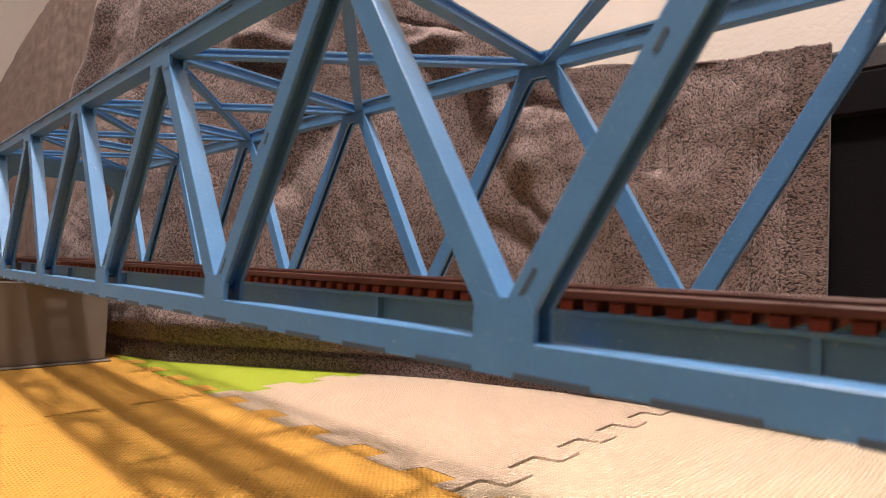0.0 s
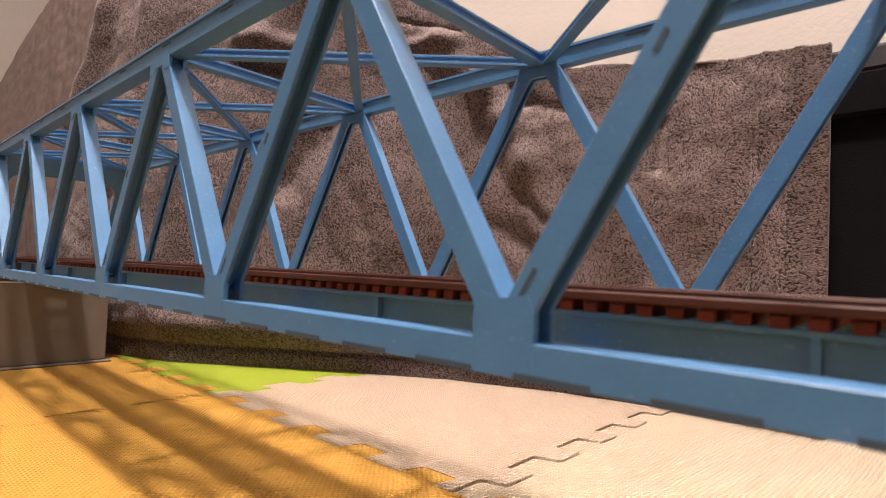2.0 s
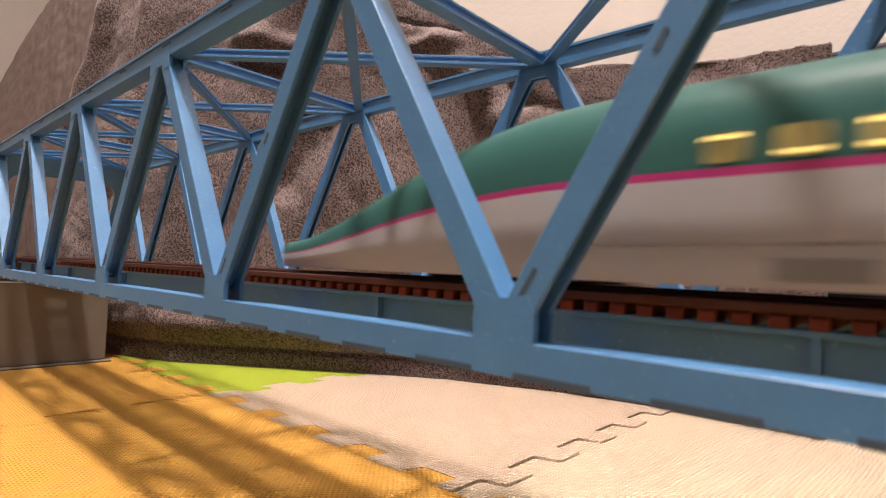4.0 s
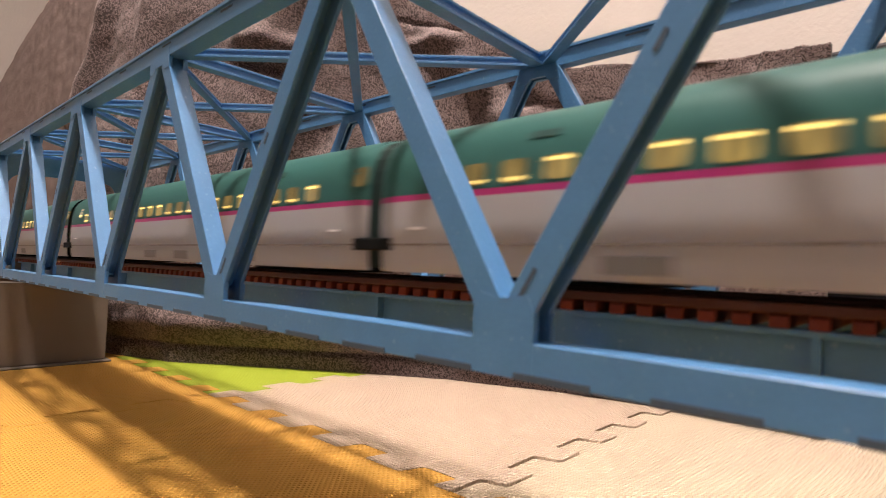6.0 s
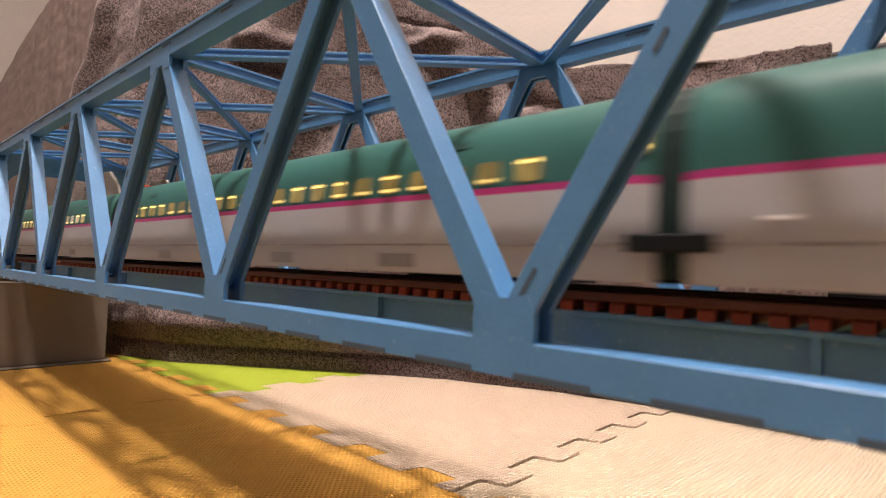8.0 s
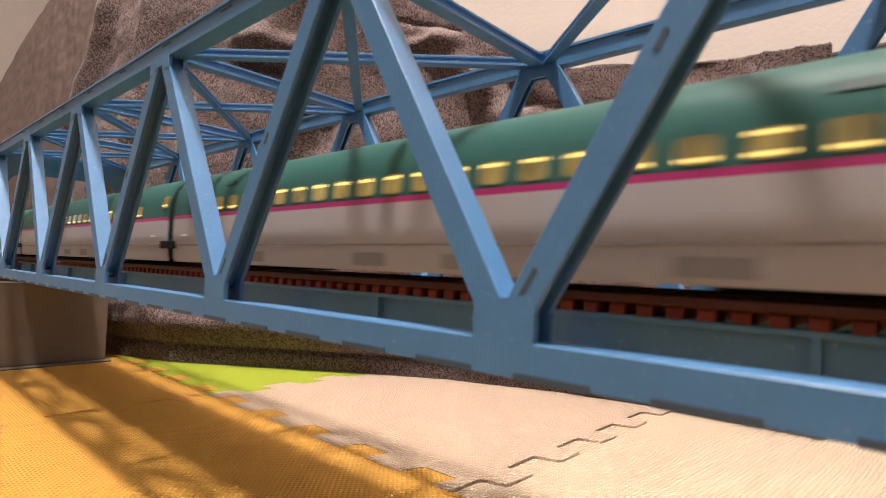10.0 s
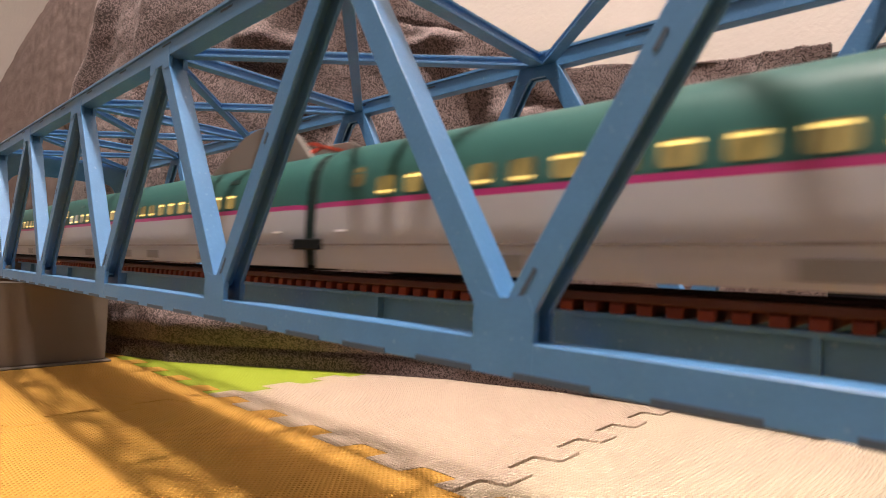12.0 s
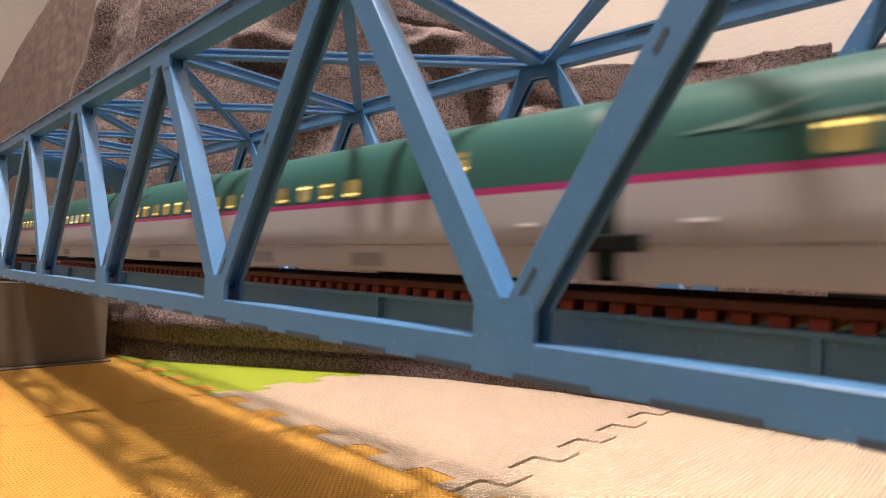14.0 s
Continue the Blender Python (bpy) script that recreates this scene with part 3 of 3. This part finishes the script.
    # coupling at the rear end
    if kind != "tail":
        xg = g0 + CAR + GAP / 2
        bm = bmesh.new()
        pts = [(-w * 0.93, z) for w, z in SECT] + [(w * 0.93, z) for w, z in reversed(SECT[:-1])]
        a = [bm.verts.new(L3(xg - 0.055, y, 0.012 + z * 0.965)) for y, z in pts]
        b = [bm.verts.new(L3(xg + 0.030, y, 0.012 + z * 0.965)) for y, z in pts]
        m = len(pts)
        for i in range(m):
            bm.faces.new((a[i], b[i], b[(i + 1) % m], a[(i + 1) % m]))
        part("gangway_bellows", bm, M_BELLOWS, c, "dark green rubber gangway bellows")
        bm = bmesh.new()
        add_box(bm, L3(xg - 0.075, -0.220, 0.152), L3(xg + 0.075, 0.220, 0.184))
        bevel(bm, 0.0004)
        part("coupler", bm, M_BLACK, c, "black coupling bar")
    if kind == "pantograph":
        for s in (-1, 1):
            bm = bmesh.new()
            out = [(2.06, 0.440), (2.15, 0.490), (2.32, 0.572), (2.42, 0.590), (2.58, 0.586), (2.69, 0.525), (2.78, 0.440)]
            add_prism(bm, [(a * U, b * U) for a, b in out], s * 0.150 * U - 0.008 * U, s * 0.150 * U + 0.008 * U)
            bevel(bm, 0.0004)
            part("roof_shield", bm, M_GREY, c, "grey sound shield beside the pantograph")
        pan = part("pantograph", box(L3(2.46, -0.09, 0.478), L3(2.62, 0.09, 0.490), 0.0005), M_RED, c, "folded red pantograph")
        for y in (-0.05, 0.05):
            bm = bmesh.new()
            add_bar(bm, L3(2.52, y, 0.490), L3(2.67, y, 0.515), (0, 1, 0), 0.010 * U, 0.010 * U)
            part("arm", bm, M_RED, pan)
        bm = bmesh.new()
        add_bar(bm, L3(2.67, -0.10, 0.518), L3(2.67, 0.10, 0.518), (1, 0, 0), 0.018 * U, 0.010 * U)
        part("contact_strip", bm, M_RED, pan)
    if kind == "tail":
        for s in (-1, 1):
            for out in (((0.10, 0.352), (0.22, 0.372), (0.31, 0.395), (0.29, 0.385), (0.24, 0.366), (0.20, 0.354)), ((0.20, 0.345), (0.36, 0.352), (0.40, 0.362), (0.30, 0.361), (0.22, 0.352))):
                bm = bmesh.new()
                vs = [bm.verts.new(L3(g0 + a, s * (half(b) + 0.0022), b)) for a, b in out]
                bm.faces.new(vs)
                bmesh.ops.triangulate(bm, faces=bm.faces)
                part("emblem", bm, M_EMBLEM, c, "pale abstract emblem")
    return c


cars = []
for n in range(10):
    if n == 0:
        c = train_car("head")
    elif n == 1:
        c = mid = train_car("mid")
    elif n == 2:
        c = pan_car = train_car("pantograph")
    elif n == 4:
        c = train_car("late_door")
    elif n == 6:
        c = copy_thing(pan_car, Matrix())
    elif n == 8:
        c = train_car("first_class")
    elif n == 9:
        c = train_car("tail")
    else:
        c = copy_thing(mid, Matrix())
    cars.append(c)


# ---- background ----
def storage_box():
    b = thing("storage_box", "black fabric-covered storage box with an overhanging lid", "box", at=(0, 0, 0))
    x0, x1, y0, y1 = -0.05, 3.0, 3.42, 5.0
    part("body", box((x0 * U, y0 * U, 0), (x1 * U, y1 * U, 1.96 * U), 0.003), M_BOX, b)
    part("lid", box(((x0 - 0.04) * U, (y0 - 0.07) * U, 1.94 * U), ((x1 + 0.04) * U, (y1 + 0.05) * U, 2.20 * U), 0.002), M_BOX, b)
    part("lid_top", box(((x0 - 0.02) * U, (y0 - 0.05) * U, 2.20 * U), ((x1 + 0.02) * U, (y1 + 0.03) * U, 2.36 * U), 0.003), M_LID, b, "dark grey woven lid cloth")


M_LID = mat("dark_grey_weave", (0.022, 0.020, 0.024), 0.9, var=0.3, scale=80, bump=0.0004, bscale=1200)
storage_box()

# line along which the towel meets the mats, and its height there, in panels
BASE = [(-9.3, 0.47, 3.2), (-8.1, 0.64, 4.25), (-7.7, 0.70, 5.0), (-7.4, 0.74, 5.2), (-6.5, 0.86, 4.4), (-5.2, 1.06, 4.4), (-4.52, 1.30, 4.35), (-3.80, 1.86, 4.25), (-3.12, 2.33, 3.95), (-2.76, 2.55, 3.30), (-2.48, 2.72, 2.98),
        (-2.22, 2.83, 2.91), (-2.04, 2.90, 2.80), (-1.64, 3.06, 2.56), (-0.92, 3.22, 2.50), (-0.35, 3.25, 2.44), (0.03, 3.26, 2.40)]
# folds: x and height at both ends, half width, how far it stands out
FOLDS = [(-2.68, 2.91, -2.31, 2.46, 0.10, 0.14), (-2.31, 2.46, -2.12, 2.13, 0.11, 0.15), (-2.12, 2.13, -1.94, 1.78, 0.12, 0.14), (-1.94, 1.78, -1.78, 1.28, 0.14, 0.12),
         (-2.20, 2.60, -2.02, 2.33, 0.07, -0.16), (-2.02, 2.33, -1.66, 2.22, 0.06, -0.06), (-1.66, 2.22, -1.28, 2.23, 0.06, -0.02), (-1.83, 2.05, -1.39, 1.50, 0.17, 0.07),
         (-1.95, 1.55, -1.80, 1.30, 0.06, -0.12), (-0.99, 2.05, -1.02, 1.70, 0.05, -0.11), (-0.85, 2.20, -0.75, 1.40, 0.10, 0.05),
         (-0.34, 2.45, -0.39, 0.0, 0.024, 0.060), (-0.14, 2.45, -0.23, 0.0, 0.025, 0.060), (0.0, 2.45, -0.02, 0.0, 0.03, 0.035),
         (-4.17, 2.74, -3.79, 2.62, 0.09, -0.28), (-4.20, 2.95, -3.60, 2.85, 0.10, 0.15), (-3.54, 2.14, -3.82, 1.63, 0.16, -0.19), (-3.10, 2.0, -2.80, 1.2, 0.30, 0.10),
         (-2.97, 2.86, -2.55, 2.88, 0.06, 0.10), (-3.03, 3.13, -2.52, 2.97, 0.025, -0.05), (-6.15, 4.0, -6.65, 2.3, 0.10, -0.28), (-5.85, 4.0, -6.40, 2.3, 0.12, 0.20),
         (-5.2, 4.3, -5.3, 0.8, 0.18, 0.16), (-4.6, 4.0, -4.2, 1.0, 0.16, -0.12), (-3.5, 3.9, -4.0, 3.0, 0.14, 0.12), (-2.20, 1.28, -1.62, 0.93, 0.08, -0.05)]


def towel():
    nu, nv = 420, 170
    pos = np.zeros((nv + 1, nu + 1, 3))
    lens = [0.0]
    for a, b in zip(BASE, BASE[1:]):
        lens.append(lens[-1] + math.hypot(b[0] - a[0], b[1] - a[1]))
    for i in range(nu + 1):
        w = lens[-1] * i / nu
        k = max(j for j in range(len(BASE) - 1) if lens[j] <= w + 1e-9)
        f = (w - lens[k]) / (lens[k + 1] - lens[k])
        f = min(1.0, f)
        x, y, h = [BASE[k][c] * (1 - f) + BASE[k + 1][c] * f for c in range(3)]
        k0, k1 = max(0, k - 1), min(len(BASE) - 1, k + 2)
        tn = Vector((BASE[k1][0] - BASE[k0][0], BASE[k1][1] - BASE[k0][1], 0)).normalized()
        n = Vector((tn.y, -tn.x, 0))
        edge = min(1.0, (lens[-1] - w) / 0.5)
        for j in range(nv + 1):
            z = h * j / nv
            p = Vector((w * 0.55, z * 0.4, 1.7))
            amp = (0.35 + 0.65 * edge) * (0.3 if x < -6.6 else 1.0)
            d = amp * (0.09 * noise.noise(p * 1.6) + 0.05 * noise.noise(p * 4.1 + Vector((3, 1, 7))))
            d += amp * 0.05 * abs(noise.noise(Vector((w * 2.2 + z * 0.9, z * 0.8 - w * 0.3, 4.4))))
            d += 0.012 * noise.noise(Vector((w * 9, z * 7, 2.0)))
            for xa, za, xb, zb, fw, fa in FOLDS:
                t = ((x - xa) * (xb - xa) + (z - za) * (zb - za)) / ((xb - xa) ** 2 + (zb - za) ** 2)
                tc = min(1.0, max(0.0, t))
                r2 = ((x - xa - (xb - xa) * tc) ** 2 + (z - za - (zb - za) * tc) ** 2) / fw ** 2
                if r2 < 9:
                    d += 0.68 * fa * math.exp(-r2)
            d *= min(1.0, 0.15 + z / 0.6)
            d += 0.010 * math.exp(-((z - 0.07) / 0.06) ** 2) - 0.05 * math.exp(-((z - 0.16) / 0.03) ** 2) + 0.13 * math.exp(-((z - 0.36) / 0.14) ** 2)
            lean = -0.10 * (z / 2.3) ** 2
            zz = z + (0.05 * noise.noise(Vector((w * 1.7, 9.1, 0))) if j == nv else 0)
            pos[j, i] = (Vector((x, y, 0)) + n * (d + lean)) * U
            pos[j, i, 2] = (zz - 0.0) * U
    lo = int(nu * 0.30)
    t = thing("towel", "brown terry towel draped in folds behind the bridge", "towel")
    t2 = thing("blanket", "smooth grey-brown cloth hanging beside the towel", "blanket")
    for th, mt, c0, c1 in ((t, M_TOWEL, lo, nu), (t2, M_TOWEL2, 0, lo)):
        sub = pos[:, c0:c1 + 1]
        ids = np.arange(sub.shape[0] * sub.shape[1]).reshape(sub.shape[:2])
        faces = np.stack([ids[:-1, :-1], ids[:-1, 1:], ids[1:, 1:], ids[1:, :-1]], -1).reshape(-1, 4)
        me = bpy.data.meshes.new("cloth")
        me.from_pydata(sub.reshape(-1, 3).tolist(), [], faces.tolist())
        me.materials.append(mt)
        me.shade_smooth()
        ob = new("cloth", me)
        ob.parent = th
        so = ob.modifiers.new("thick", "SOLIDIFY")
        so.thickness, so.offset = 0.004, -1
    # short loops of yarn standing on the cloth
    rng = np.random.default_rng(5)
    n = 230000
    fi = lo + rng.random(n) * (nu - lo - 0.6)
    fj = rng.random(n) * (nv - 1e-3)
    i, j = fi.astype(int), fj.astype(int)
    a, b = (fi - i)[:, None], (fj - j)[:, None]
    c = (pos[j, i] * (1 - a) + pos[j, i + 1] * a) * (1 - b) + (pos[j + 1, i] * (1 - a) + pos[j + 1, i + 1] * a) * b
    du = pos[j, i + 1] - pos[j, i]
    dv = pos[j + 1, i] - pos[j, i]
    du /= np.linalg.norm(du, axis=1)[:, None]
    dv /= np.linalg.norm(dv, axis=1)[:, None]
    nn = np.cross(du, dv)
    nn /= np.linalg.norm(nn, axis=1)[:, None]
    ang = 2.2 * np.sin(c[:, 0] * 31 + 2.0 * np.sin(c[:, 2] * 37)) + 1.2 * np.sin(c[:, 2] * 53 + c[:, 0] * 11) + rng.normal(0, 0.4, n)
    ang = np.where(c[:, 0] > -0.21 * U, 1.57 + rng.normal(0, 0.12, n), ang)
    al = np.cos(ang)[:, None] * dv + np.sin(ang)[:, None] * du + rng.normal(0, 0.15, (n, 1)) * nn
    al /= np.linalg.norm(al, axis=1)[:, None]
    ac = np.cross(nn, al)
    ln = (0.0012 + 0.0006 * rng.random(n))[:, None]
    wd = (0.00048 + 0.00024 * rng.random(n))[:, None]
    c = c + nn * (0.0002 + 0.0007 * rng.random((n, 1)))
    bend = ac * (rng.choice([-1.0, 1.0], (n, 1)) * (0.0003 + 0.0007 * rng.random((n, 1))))
    mid = c + bend
    v = np.stack([c - al * ln, c + al * ln, mid - ac * wd, mid + ac * wd, mid + nn * wd * 1.5], 1).reshape(-1, 3)
    base = (np.arange(n) * 5)[:, None]
    tri = np.array([[0, 2, 4], [2, 1, 4], [1, 3, 4], [3, 0, 4]]).reshape(1, -1)
    f = (base + tri).reshape(-1, 3)
    me = bpy.data.meshes.new("nap")
    me.vertices.add(len(v))
    me.vertices.foreach_set("co", v.ravel())
    me.loops.add(f.size)
    me.loops.foreach_set("vertex_index", f.ravel().astype(np.int32))
    me.polygons.add(len(f))
    me.polygons.foreach_set("loop_start", np.arange(0, f.size, 3, dtype=np.int32))
    me.update(calc_edges=True)
    me.validate()
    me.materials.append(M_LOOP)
    me.shade_smooth()
    ob = new("nap", me)
    ob.parent = t
    tagged(ob, kind="stuff")


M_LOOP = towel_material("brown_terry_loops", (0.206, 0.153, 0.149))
towel()


# ---- ceiling lamp ----
lamp = thing("ceiling_lamp", "round white ceiling lamp, switched on", "ceiling lamp", at=(0.05, -0.29, 2.45))
bm = bmesh.new()
bmesh.ops.create_cone(bm, cap_ends=True, segments=48, radius1=0.26, radius2=0.26, depth=0.06, matrix=Matrix.Translation((0, 0, -0.03)))
part("housing", bm, M_CEILING, lamp)
bm = bmesh.new()
bmesh.ops.create_cone(bm, cap_ends=True, segments=16, radius1=0.006, radius2=0.006, depth=0.20, matrix=Matrix.Translation((0, 0, -0.15)))
part("cord", bm, M_BLACK, lamp)


# ---- what moves ----
RUN = [(0.0, 8.77), (3.2, 0.77), (5.704, -5.54), (6.82, -8.365), (8.0, -11.225), (10.29, -16.89), (11.54, -19.75), (12.736, -22.575), (14.0, -25.59)]


def run_at(t):
    for (a, xa), (b, xb) in zip(RUN, RUN[1:]):
        if t <= b:
            return xa + (xb - xa) * (t - a) / (b - a)
    return RUN[-1][1]


def motions():
    times = sorted(set([a for a, b in RUN] + [0.1, 13.4, 13.7, 13.9]))
    for n, c in enumerate(cars):
        walk(c, [(t, Matrix.Translation(((run_at(t) + n * PITCH_CAR) * U, YC * U, ZB))) for t in times])


motions()
